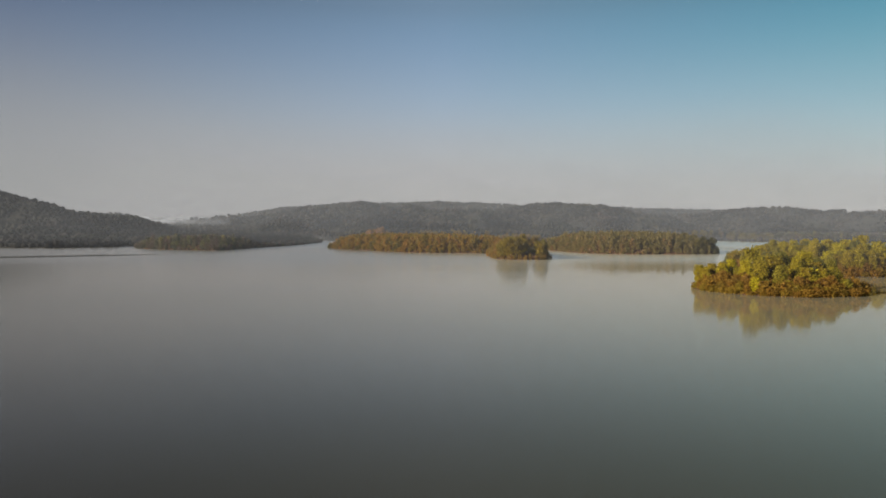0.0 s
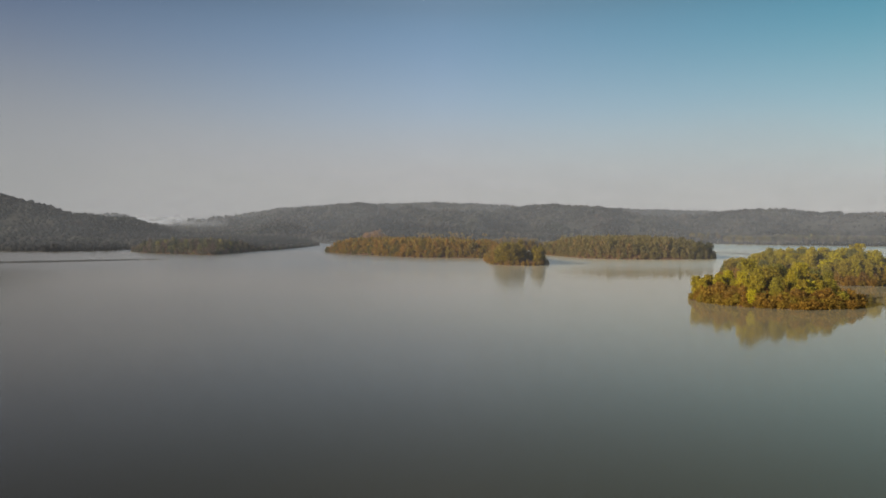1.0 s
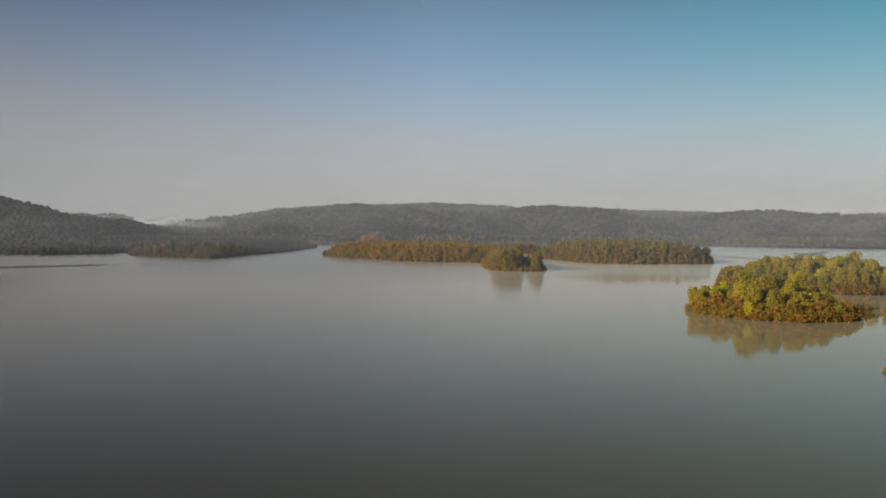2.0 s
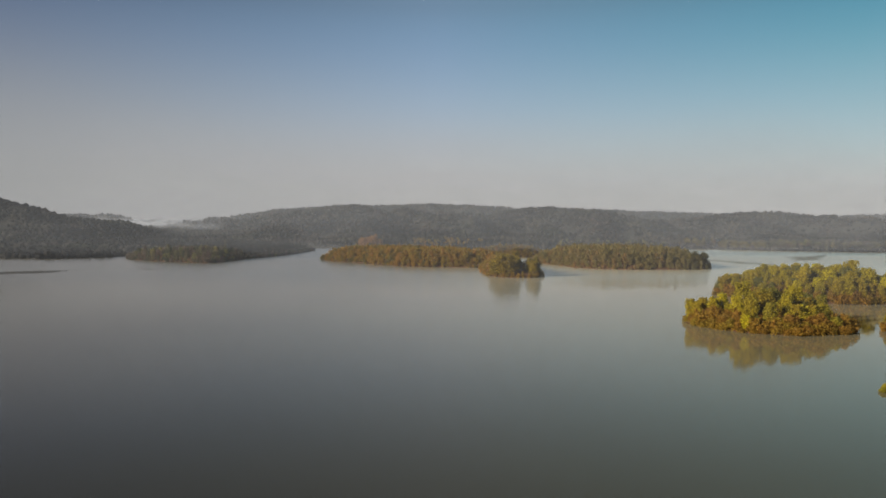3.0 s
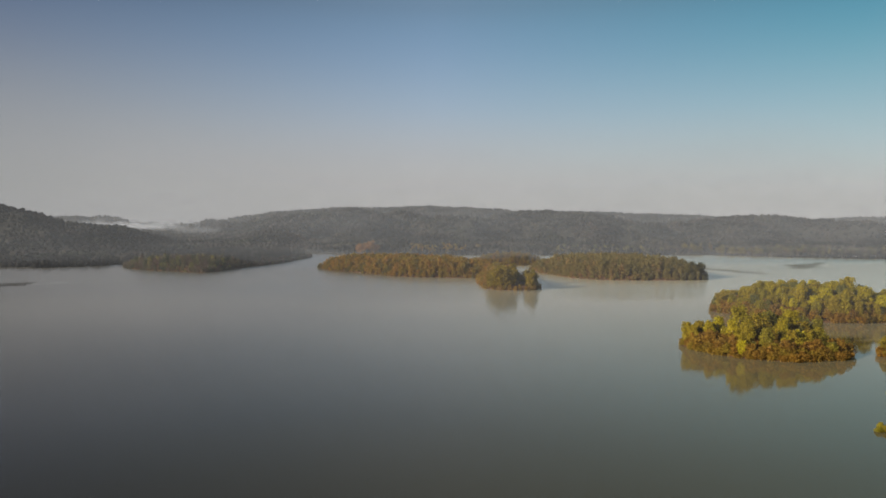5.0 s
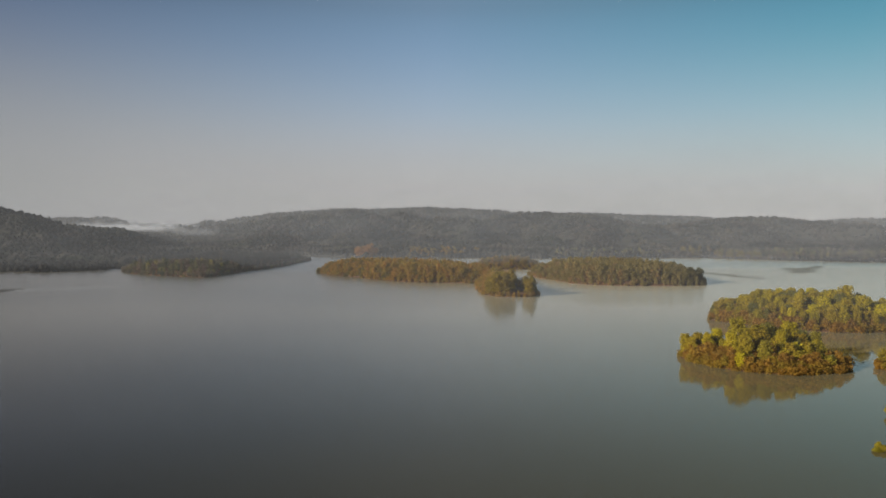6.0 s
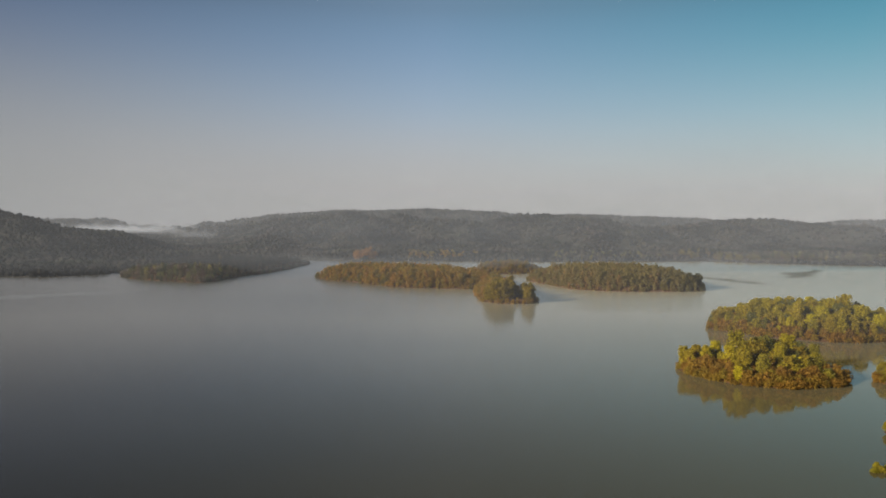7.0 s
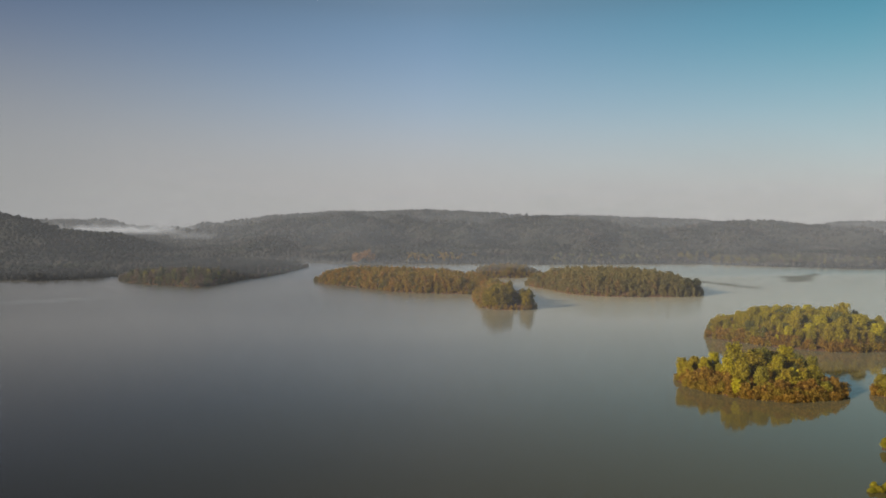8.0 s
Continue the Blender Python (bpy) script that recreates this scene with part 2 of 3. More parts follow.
def waves(x, y, seed, size, octaves=4):
    """Smooth rolling noise in the plane, about -1 to 1."""
    g = np.random.default_rng(seed)
    out, amp, tot = 0.0, 1.0, 0.0
    for _ in range(octaves):
        layer = 0.0
        for _ in range(5):
            a, ph = g.uniform(0, 2 * math.pi, 2)
            k = 2 * math.pi / (size * g.uniform(0.7, 1.4))
            layer = layer + np.sin((x * math.cos(a) + y * math.sin(a)) * k + ph)
        out, tot = out + amp * layer / 2.5, tot + amp
        amp, size = amp * 0.5, size * 0.5
    return out / tot


def grid_tris(nx, ny, keep=None):
    i = np.arange((nx - 1) * (ny - 1))
    a = (i // (nx - 1)) * nx + i % (nx - 1)
    q = np.stack([a, a + 1, a + nx + 1, a + nx], 1)
    return q if keep is None else q[keep[q].any(1)]


# ---- land ----
# each ridge: x, y, height, half width from crest to shore
RIDGES = [
    [(-980, 1150, 112, 420), (-773, 1150, 84, 410), (-712, 1140, 67, 405), (-667, 1140, 56, 400), (-624, 1170, 41, 400), (-602, 1190, 40, 400), (-573, 1200, 36, 395), (-526, 1190, 33, 385),
     (-497, 1180, 30, 370), (-474, 1165, 19, 300), (-448, 1130, 8, 240), (-410, 1060, 4, 160)],
    [(-1700, 2650, 60, 420), (-1540, 2650, 60, 420), (-1465, 2650, 63, 420), (-1390, 2650, 61, 400), (-1311, 2650, 66, 380), (-1285, 2650, 56, 360), (-1250, 2650, 40, 330)],
    [(-1560, 3010, 62, 420), (-1458, 3010, 64, 420), (-1423, 3010, 69, 420), (-1394, 3010, 72, 400), (-1340, 3010, 65, 380), (-1312, 3010, 56, 360), (-1280, 3010, 40, 330)],
    [(-1130, 2600, 30, 200), (-1082, 2600, 41, 220), (-1045, 2600, 45, 230), (-1010, 2600, 41, 220), (-980, 2600, 28, 200)],
    [(-735, 1700, 9, 300), (-690, 1700, 17, 320), (-645, 1700, 22, 340), (-600, 1720, 19, 340), (-540, 1760, 17, 330), (-470, 1800, 16, 320)],
    [(-940, 2550, 16, 400), (-914, 2550, 34, 450), (-874, 2550, 39, 600), (-834, 2560, 44, 800), (-744, 2580, 54, 1100), (-673, 2600, 59, 1300), (-613, 2620, 70, 1500), (-552, 2640, 85, 1600), (-456, 2660, 93, 1650), (-350, 2680, 101, 1700), (-135, 2700, 104, 1700), (-18, 2950, 116, 1700), (64, 2950, 108, 1700), (153, 2850, 109, 1700), (267, 2850, 93, 1700), (401, 3000, 90, 1700), (579, 3050, 100, 1700), (713, 3100, 99, 1700), (837, 3100, 93, 1700), (1087, 3100, 90, 1700), (1262, 3100, 72, 1700), (1413, 3100, 30, 1500)],
    [(-389, 2000, 56, 850), (-286, 1950, 76, 890), (-224, 1950, 84, 890), (-178, 1950, 76, 880)],
    [(234, 1950, 72, 870), (297, 1900, 80, 890), (327, 1900, 77, 880), (405, 1950, 73, 880)],
    [(867, 2150, 67, 1130), (931, 2100, 75, 1150), (1021, 2150, 71, 1190), (1151, 2200, 45, 1240), (1222, 2250, 12, 1250)],
    [(1743, 3400, 38, 500), (1853, 3400, 57, 600), (1874, 3200, 86, 700), (1891, 3000, 84, 800), (2123, 3000, 90, 900)],
    [(-2600, 3900, 30, 700), (0, 4100, 20, 700), (2600, 3900, 40, 700)],
    [(-2900, -300, 80, 700), (-2500, 900, 90, 700), (-2300, 2000, 90, 700)],
    [(2700, -300, 80, 700), (2700, 900, 90, 700), (2700, 2200, 90, 700)],
    [(-2700, -1300, 60, 600), (0, -1500, 50, 600), (2700, -1300, 60, 600)],
]


def inside_depth(poly, x, y):
    """Distance to the shore, positive on land."""
    p = np.asarray(poly, float)
    best, ins = np.full(np.shape(x), 1e9), np.zeros(np.shape(x), bool)
    for (x0, y0), (x1, y1) in zip(p, np.roll(p, -1, 0)):
        dx, dy = x1 - x0, y1 - y0
        t = np.clip(((x - x0) * dx + (y - y0) * dy) / (dx * dx + dy * dy), 0, 1)
        best = np.minimum(best, np.hypot(x - x0 - t * dx, y - y0 - t * dy))
        if y0 != y1:
            ins ^= ((y0 > y) != (y1 > y)) & (x < x0 + (y - y0) * dx / dy)
    return np.where(ins, best, -best)


# shoreline of the mainland
SHORE = [(-3400, 640), (-700, 640), (-398, 662), (-369, 658), (-348, 666), (-331, 696), (-318, 737), (-322, 850), (-345, 960), (-352, 1050), (-310, 1095), (-250, 1085), (-171, 1030), (-95, 981), (-17, 1006),
         (71, 1003), (149, 1000), (272, 1026), (406, 1052), (509, 989), (619, 950), (760, 900), (1500, 800), (3400, 600), (3400, 4400), (-3400, 4400)]


def land_height(x, y):
    """Height of the ground over the lake's level."""
    best, slope = np.full(np.shape(x), -1e9), np.ones(np.shape(x))
    for line in RIDGES:
        for (x0, y0, h0, w0), (x1, y1, h1, w1) in zip(line, line[1:]):
            dx, dy = x1 - x0, y1 - y0
            length = math.hypot(dx, dy)
            along = ((x - x0) * dx + (y - y0) * dy) / length
            t = np.clip(along / length, 0, 1)
            over = along - t * length
            d = np.hypot(((x - x0) * dy - (y - y0) * dx) / length, over * 3.2)
            w = (w0 + t * (w1 - w0)) * (1 + 0.05 * waves(x, y, 5, 260, 2))
            z = (h0 + t * (h1 - h0)) * (1 - (d / w) ** 1.35)
            slope = np.where(z > best, d / w, slope)
            best = np.maximum(best, z)
    rough = (np.abs(waves(x, 0.45 * y, 11, 460, 3)) + 0.25 * np.abs(waves(x, y, 12, 150, 2))) * -112 * np.clip((best - 7) / 30, 0, 1) * np.clip(1.7 * slope - 0.12, 0.04, 1)
    rough = rough * np.where((x < -300) & (y < 1400), 0.45, 1.0)
    inland = inside_depth(SHORE, x, y) + 5 * waves(x, y, 61, 70, 3)
    hill = np.clip(best + rough, np.minimum(0.2 * inland, np.minimum(1.5 + 0.02 * inland, 12.0)), 0.4 * inland)
    # a narrow valley runs inland from the bay behind the spit
    t = np.clip(((x + 345) * -215 + (y - 1080) * 620) / (215 ** 2 + 620 ** 2), 0, 1)
    side = np.hypot(x + 345 + 215 * t, y - 1080 - 620 * t)
    hill = np.minimum(hill, 4 + 8 * t + 0.35 * np.maximum(side - 45 - 30 * t, 0))
    bed = np.where((y > -400) & (np.abs(x) < 2000), np.maximum(0.1 * inland, -4.0), np.maximum(best, -4.0))
    return np.where(inland > 0, hill, bed)


xs, ys = np.arange(-3400, 3401, 25.0), np.arange(-1800, 4301, 25.0)
gx, gy = np.meshgrid(xs, ys)
gz = land_height(gx.ravel(), gy.ravel())
ground = link("ground", mesh_of("ground", np.stack([gx.ravel(), gy.ravel(), gz], 1), grid_tris(len(xs), len(ys)), True), shaded_floor)
tagged(ground, "lake bed and wooded hills, floor colour darkened for shade between the crowns", "ground", kind="structure")

wx, wy = np.meshgrid(np.arange(-3400, 3401, 400.0), np.arange(-1800, 4301, 400.0))
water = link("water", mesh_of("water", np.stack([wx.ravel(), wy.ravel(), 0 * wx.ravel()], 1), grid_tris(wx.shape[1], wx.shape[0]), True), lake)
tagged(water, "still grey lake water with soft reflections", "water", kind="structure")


class Island:
    """A low wooded mound of soil in the lake."""

    def __init__(self, poly, top, cell, label, seed, slope=0.45):
        self.poly, self.top, self.seed, self.slope = poly, top, seed, slope
        p = np.asarray(poly, float)
        (x0, y0), (x1, y1) = p.min(0) - 6, p.max(0) + 6
        ax, ay = np.arange(x0, x1 + cell, cell), np.arange(y0, y1 + cell, cell)
        mx, my = np.meshgrid(ax, ay)
        mx, my = mx.ravel(), my.ravel()
        mz = self.height(mx, my)
        tri = grid_tris(len(ax), len(ay), mz > -0.6)
        self.ob = link("island", mesh_of("island", np.stack([mx, my, mz], 1), tri, True), soil)
        tagged(self.ob, label, "island", kind="structure")

    def depth(self, x, y):
        return inside_depth(self.poly, x, y) + 0.8 * waves(x, y, self.seed, 14, 3)

    def height(self, x, y):
        d = self.depth(x, y)
        return np.where(d > 0, self.top * (1 - np.exp(-d * self.slope / max(self.top, 0.1))), d * 0.45) + 0.12 * waves(x, y, self.seed + 1, 5, 3)

    def spots(self, gap, low, high, chance=1.0):
        p = np.asarray(self.poly, float)
        (x0, y0), (x1, y1) = p.min(0), p.max(0)
        ax, ay = np.meshgrid(np.arange(x0, x1, gap), np.arange(y0, y1, gap))
        ax = (ax + (np.arange(ax.shape[0])[:, None] % 2) * gap / 2).ravel() + rng.uniform(-0.32, 0.32, ax.size) * gap
        ay = ay.ravel() + rng.uniform(-0.32, 0.32, ay.size) * gap
        d = self.depth(ax, ay)
        ok = (d > low - 0.6) & (d < high) & (rng.random(ax.size) < chance)
        return np.stack([ax, ay, self.height(ax, ay), d], 1)[ok]


front = Island([(89, 248), (89, 240), (93, 232), (99, 225), (106, 221), (114, 219), (123, 220), (131, 223), (137, 228), (136, 236), (130, 246), (118, 252), (104, 253), (94, 252)],
               1.6, 1.0, "small low island with a red-brown soil bank in the lake", 21)
back = Island([(138, 348), (146, 335), (158, 321), (173, 311), (187, 307), (205, 311), (216, 318), (224, 332), (226, 350), (220, 366), (208, 380), (192, 388), (172, 384), (154, 370), (142, 358)],
              5.2, 1.5, "rounded island with a red-brown soil bank", 22)
islet = Island([(146, 228), (148, 224.5), (156, 222), (168, 226), (172, 236), (164, 242), (152, 237)], 0.8, 0.8, "small wooded islet with a soil bank", 23)
long_island = Island([(-110, 674), (-93, 649), (-70, 627), (-53, 606), (-32, 581), (-9, 568), (14, 565), (36, 562), (34, 520), (34, 485), (36, 469), (44, 457), (63, 457), (69, 464), (72, 480),
                      (66, 510), (66, 545), (66, 580), (55, 625), (42, 655), (24, 690), (0, 712), (-35, 730), (-70, 730), (-95, 708)], 5.5, 3.0, "long low island with a narrow wooded tip", 24, 0.55)
hidden_island = Island([(53, 740), (83, 743), (110, 755), (125, 785), (115, 810), (85, 820), (55, 800), (40, 765)], 4.5, 3.0, "low wooded island behind the long island", 25)
round_island = Island([(90, 660), (92, 640), (104, 601), (114, 567), (129, 554), (149, 547), (172, 548), (195, 550), (213, 555), (222, 569), (226, 600), (230, 640), (222, 680), (200, 715), (170, 735),
                       (140, 715), (110, 690)], 8.0, 3.0, "broad low wooded island", 26, 0.6)
spit = Island([(-279, 655), (-250, 632), (-226, 622), (-196, 606), (-190, 622), (-188, 655), (-182, 690), (-171, 735), (-163, 790), (-159, 850), (-156, 915), (-161, 932), (-190, 905), (-225, 908), (-265, 925), (-305, 905), (-312, 760), (-300, 690)],
              4.2, 4.0, "low wooded spit running out from the hill", 27)

near_bar = Island([(113, 171.4), (114, 170.4), (119, 170.6), (124, 173), (119, 175), (115, 174)], 0.1, 0.7, "low muddy bar at the water's edge", 28)
low_bar = Island([(92, 144.6), (93.6, 143.6), (97, 144), (103, 146.4), (99, 148.5), (94.5, 147)], 0.03, 0.6, "low mud bar just above the water", 29)


def water_patch(name, poly, mat, label, cell, fade, full, lift):
    """A flat sheet on the lake, a dark patch or a slick, with a soft wavering edge."""
    p = np.asarray(poly, float)
    (x0, y0), (x1, y1) = p.min(0) - cell, p.max(0) + cell
    ax, ay = np.meshgrid(np.arange(x0, x1 + cell, cell), np.arange(y0, y1 + cell, cell))
    d = inside_depth(poly, ax.ravel(), ay.ravel()) + 0.4 * fade * waves(ax.ravel(), ay.ravel(), 41, 30, 3)
    at = np.stack([ax.ravel(), ay.ravel(), np.full(ax.size, lift)], 1)
    ob = link(name, mesh_of(name, at, grid_tris(ax.shape[1], ax.shape[0], d > 0), True, full * np.clip(d / fade, 0, 1)), mat)
    return tagged(ob, label, "water", kind="structure")


water_patch("dark_patch", [(352, 705), (392, 714), (405, 738), (420, 765), (440, 792), (484, 862), (470, 862), (425, 808), (398, 802), (386, 780), (378, 745), (362, 722)], mud, "dark soft-edged patch on the lake", 2.5, 9.0, 0.5, 0.03)
water_patch("dark_patch", [(262, 735), (286, 712), (296, 682), (303, 650), (310, 630), (292, 624), (278, 648), (270, 688), (254, 716)], mud, "faint dark streak on the lake", 2.5, 11.0, 0.5, 0.03)
water_patch("slick", [(-480, 400), (-380, 424), (-290, 452), (-235, 492), (-200, 520), (-215, 532), (-250, 520), (-300, 492), (-380, 462), (-480, 440)], slick, "calm slick streak on the rippled lake", 2.5, 7.0, 0.65, 0.03)

# ---- trees ----


def crown_mesh(name, height, radius, base, lobes, leaves, leaf, seed, shape=0.5, core=ICO1, bough=(0.30, 0.46), fill=0.45):
    """A crown of rounded boughs, each covered with many small tilted leaf clumps. Returns vertices and triangles."""
    g = np.random.default_rng(seed)
    vs, fs, n = [], [], 0
    cz = []
    for i in range(lobes):
        a = i * 2.4 + g.uniform(-0.4, 0.4)
        t = (i + 0.5) / lobes
        z = base + (height - base) * (0.18 + 0.68 * t)
        wide = radius * (1 - shape * abs(t - 0.48) * 1.3)
        rr = wide * g.uniform(0.26, 0.84) * (0.5 if i == lobes - 1 else 1)
        r = radius * g.uniform(*bough) * (1 - 0.2 * t) * min(1.0, (15 / lobes) ** 0.4)
        cz.append((rr * math.cos(a), rr * math.sin(a), min(z, height - r * 0.8), r))
    for x, y, z, r in cz:
        v, f = core
        push = fill + 0.12 * np.sin(v @ g.normal(0, 2.6, 3) + g.uniform(0, 6)) + g.uniform(-0.07, 0.07, len(v))
        q = v * push[:, None] * r * np.array([1, 1, 1.15]) + (x, y, z)
        vs.append(q), fs.append(f + n)
        n += len(v)
        k = int(leaves / lobes)
        d = g.normal(size=(k, 3))
        d[:, 2] = d[:, 2] * 0.9 + 0.25
        d /= np.linalg.norm(d, axis=1)[:, None]
        c = d * r * (0.42 + 1.02 * np.sqrt(g.random(k)))[:, None] * np.array([1.0, 1.0, 1.25]) + (x, y, z)
        nrm = d + g.normal(0, 0.85, (k, 3)) + (0, 0, 0.25)
        nrm /= np.linalg.norm(nrm, axis=1)[:, None]
        t1 = np.cross(nrm, g.normal(size=(k, 3)))
        t1 /= np.linalg.norm(t1, axis=1)[:, None]
        t2 = np.cross(nrm, t1)
        s = leaf * g.uniform(0.6, 1.35, k)[:, None]
        tri = np.stack([c - t1 * s - t2 * s * 0.5, c + t2 * s * 0.9 + nrm * s * 0.2, c + t1 * s - t2 * s * 0.4], 1)
        vs.append(tri.reshape(-1, 3))
        fs.append(n + 3 * np.arange(k)[:, None] + np.array([[0, 1, 2]]))
        n += 3 * k
    return np.concatenate(vs), np.concatenate(fs), cz


def tube(path, radii, sides=6):
    """Tapered limb along a line of points."""
    vs, fs = [], []
    for i, (q, r) in enumerate(zip(path, radii)):
        for j in range(sides):
            a = 2 * math.pi * j / sides
            vs.append((q[0] + r * math.cos(a), q[1] + r * math.sin(a), q[2]))
        if i:
            for j in range(sides):
                a, b = (i - 1) * sides + j, (i - 1) * sides + (j + 1) % sides
                fs += [(a, b, b + sides), (a, b + sides, a + sides)]
    return np.array(vs), np.array(fs)


def trunk_mesh(name, height, thick, boughs, seed):
    g = np.random.default_rng(seed)
    lean = g.uniform(-0.25, 0.25, 2)
    top = height * 0.72
    stem = [(lean[0] * t * t * 1.5 + 0.08 * math.sin(5 * t), lean[1] * t * t * 1.5, -0.4 + (top + 0.4) * t) for t in (0, 0.06, 0.3, 0.6, 1.0)]
    vs, fs = tube(stem, [thick * 1.5, thick * 1.1, thick * 0.9, thick * 0.6, thick * 0.2])
    for x, y, z, r in boughs[::2]:
        a = np.array([lean[0] * 0.3, lean[1] * 0.3, max(0.5, z * 0.55)])
        b = np.array([x, y, z])
        m = (a + b) / 2 + (0, 0, 0.15 * r)
        v, f = tube([a, m, b], [thick * 0.45, thick * 0.32, thick * 0.12], 5)
        fs = np.concatenate([fs, f + len(vs)])
        vs = np.concatenate([vs, v])
    return mesh_of(name, vs, fs, True)


def make_tree(kind, height, radius, base, lobes, leaves, leaf, seed, mat, shape=0.5):
    root = new(kind)
    v, f, boughs = crown_mesh(kind, height, radius, base, lobes, leaves, leaf, seed, shape)
    link("trunk" if kind == "tree" else "stems", trunk_mesh("trunk", height, 0.16 if kind == "tree" else 0.07, boughs, seed), bark, root, "pale grey-brown bark")
    link("crown" if kind == "tree" else "foliage", mesh_of("crown", v, f), mat, root)
    return root


def plant(makers, spots, size, label, category, group, vary=0.15):
    """Stands copies of a few prototypes on the given spots."""
    first = {}
    for x, y, z, d in spots:
        i = int(rng.integers(len(makers)))
        s = size(d) * math.exp(rng.normal(0, vary))
        w = s * rng.uniform(0.84, 1.22)
        m = pose(x, y, z - 0.05, 0, 0, rng.uniform(0, 360)) @ Matrix.Diagonal((w, w * rng.uniform(0.9, 1.1), s, 1))
        if i not in first:
            first[i] = makers[i]()
            tagged(first[i], label, category, group)
            first[i].matrix_basis = m
        else:
            src = first[i]
            keep = src.matrix_basis.copy()
            src.matrix_basis = Matrix()
            copy_thing(src, m)
            src.matrix_basis = keep


def at_spots(isle, places):
    return [(x, y, float(isle.height(np.array([x]), np.array([y]))[0]), 5.0) for x, y in places]


TREES = [lambda s=s: make_tree("tree", 8.2 + 1.0 * (s % 3), 2.3 + 0.35 * (s % 4), 0.8, 28, 2000, 0.265, 100 + s, leaf_green, 0.6) for s in range(7)]
LOW_TREES = [lambda s=s: make_tree("tree", 5.4 + 0.5 * (s % 2), 2.5, 0.5, 18, 950, 0.33, 140 + s, leaf_russet if s % 2 else leaf_green, 0.3) for s in range(4)]
SHRUBS = [lambda s=s: make_tree("shrub", 2.7 + 0.3 * (s % 3), 1.8 + 0.2 * (s % 2), -0.1, 9, 480, 0.29, 170 + s, leaf_russet, 0.2) for s in range(4)]
GREEN_SHRUBS = [lambda s=s: make_tree("shrub", 2.6, 1.7, -0.1, 8, 400, 0.30, 190 + s, leaf_lime, 0.2) for s in range(2)]
LIME_TREES = [lambda s=s: make_tree("tree", 9.0, 3.2, 0.8, 24, 1700, 0.29, 120 + s, leaf_lime, 0.5) for s in range(2)]
TIP_TREES = [lambda s=s: make_tree("tree", 10.5 + s, 3.6, 0.0, 16, 1300, 0.42, 200 + s, leaf_golden, 0.25) for s in range(3)]

inner = front.spots(5.2, 4.6, 99, 0.95)
plant(TREES, inner[inner[:, 1] > 229.5], lambda d: 0.84 + 0.02 * min(d, 9), "yellow-green broadleaf tree on the small island", "tree", "trees on the small island", 0.24)
plant(TREES[:4], at_spots(front, [(108.3, 226.8), (116.5, 226.3), (122.5, 229.0), (127.0, 231.0), (129.5, 235.0), (125.0, 238.0)]), lambda d: 0.84, "yellow-green broadleaf tree rising from russet shrubs", "tree", "trees on the small island", 0.1)
plant(TREES[2:6], at_spots(front, [(116.0, 247.5), (120.5, 245.5), (124.5, 243.5), (127.5, 240.5), (131.0, 238.5), (121.5, 241.0)]), lambda d: 1.17, "tall yellow-green broadleaf tree behind the lower ones", "tree", "trees on the small island", 0.08)
plant(TREES[:2], at_spots(front, [(89.8, 247.0), (90.6, 244.0), (94.0, 247.5), (96.0, 250.5)]), lambda d: 0.93, "yellow-green broadleaf tree at the small island's end", "tree", "trees on the small island", 0.08)
plant(LOW_TREES, front.spots(3.6, 1.6, 99, 0.9), lambda d: 0.85, "low russet and olive tree on the small island", "tree", "low trees on the small island", 0.16)
plant(SHRUBS, front.spots(2.1, -0.3, 3.0, 0.95), lambda d: 0.8 + 0.16 * max(d, 0), "russet waterside shrub on the small island's bank", "shrub", "shrubs on the small island")
plant(TREES, back.spots(4.9, 2.2, 99), lambda d: 0.82 + 0.012 * min(d, 14), "yellow-green broadleaf tree on the rounded island", "tree", "trees on the rounded island", 0.16)
plant(TREES, at_spots(back, [(142.5, 350), (146, 343), (151, 337), (149, 354), (155, 362), (160, 368)]), lambda d: 0.88, "yellow-green broadleaf tree at the rounded island's end", "tree", "trees on the rounded island", 0.08)
plant(SHRUBS, back.spots(2.6, 0.0, 3.4, 0.95), lambda d: 0.85 + 0.16 * max(d, 0), "russet waterside shrub on the rounded island's bank", "shrub", "shrubs on the rounded island")
plant(LIME_TREES, islet.spots(3.6, 0.9, 99), lambda d: 0.62, "bright yellow-green broadleaf tree on the islet", "tree", "trees on the islet")
plant(SHRUBS, islet.spots(2.2, -0.3, 2.5), lambda d: 0.75, "russet waterside shrub on the islet's bank", "shrub", "shrubs on the islet")
plant(LIME_TREES, at_spots(near_bar, [(113.0, 171.6), (114.8, 172.2), (117.0, 173.0)]), lambda d: 0.36, "low yellow-green tree on a muddy bar", "tree", "trees on the muddy bar")
plant(GREEN_SHRUBS, at_spots(low_bar, [(92.4, 143.9), (94.0, 143.8), (95.5, 144.3), (97.0, 145.0), (98.6, 145.8), (100.2, 146.4), (94.4, 146.4)]), lambda d: 0.5, "yellow-green shrub on a low mud bar", "shrub", "shrubs on the low bar", 0.1)
plant(TIP_TREES, at_spots(long_island, [(38.5, 466), (43, 462), (48, 461), (52, 463), (41, 472), (47, 470), (50, 478), (45, 482), (48, 490), (63.5, 463), (66, 467), (67.5, 472), (64, 482), (56, 492)]),
      lambda d: 0.95, "tall golden-green tree at the long island's tip", "tree", "trees at the long island's tip", 0.08)

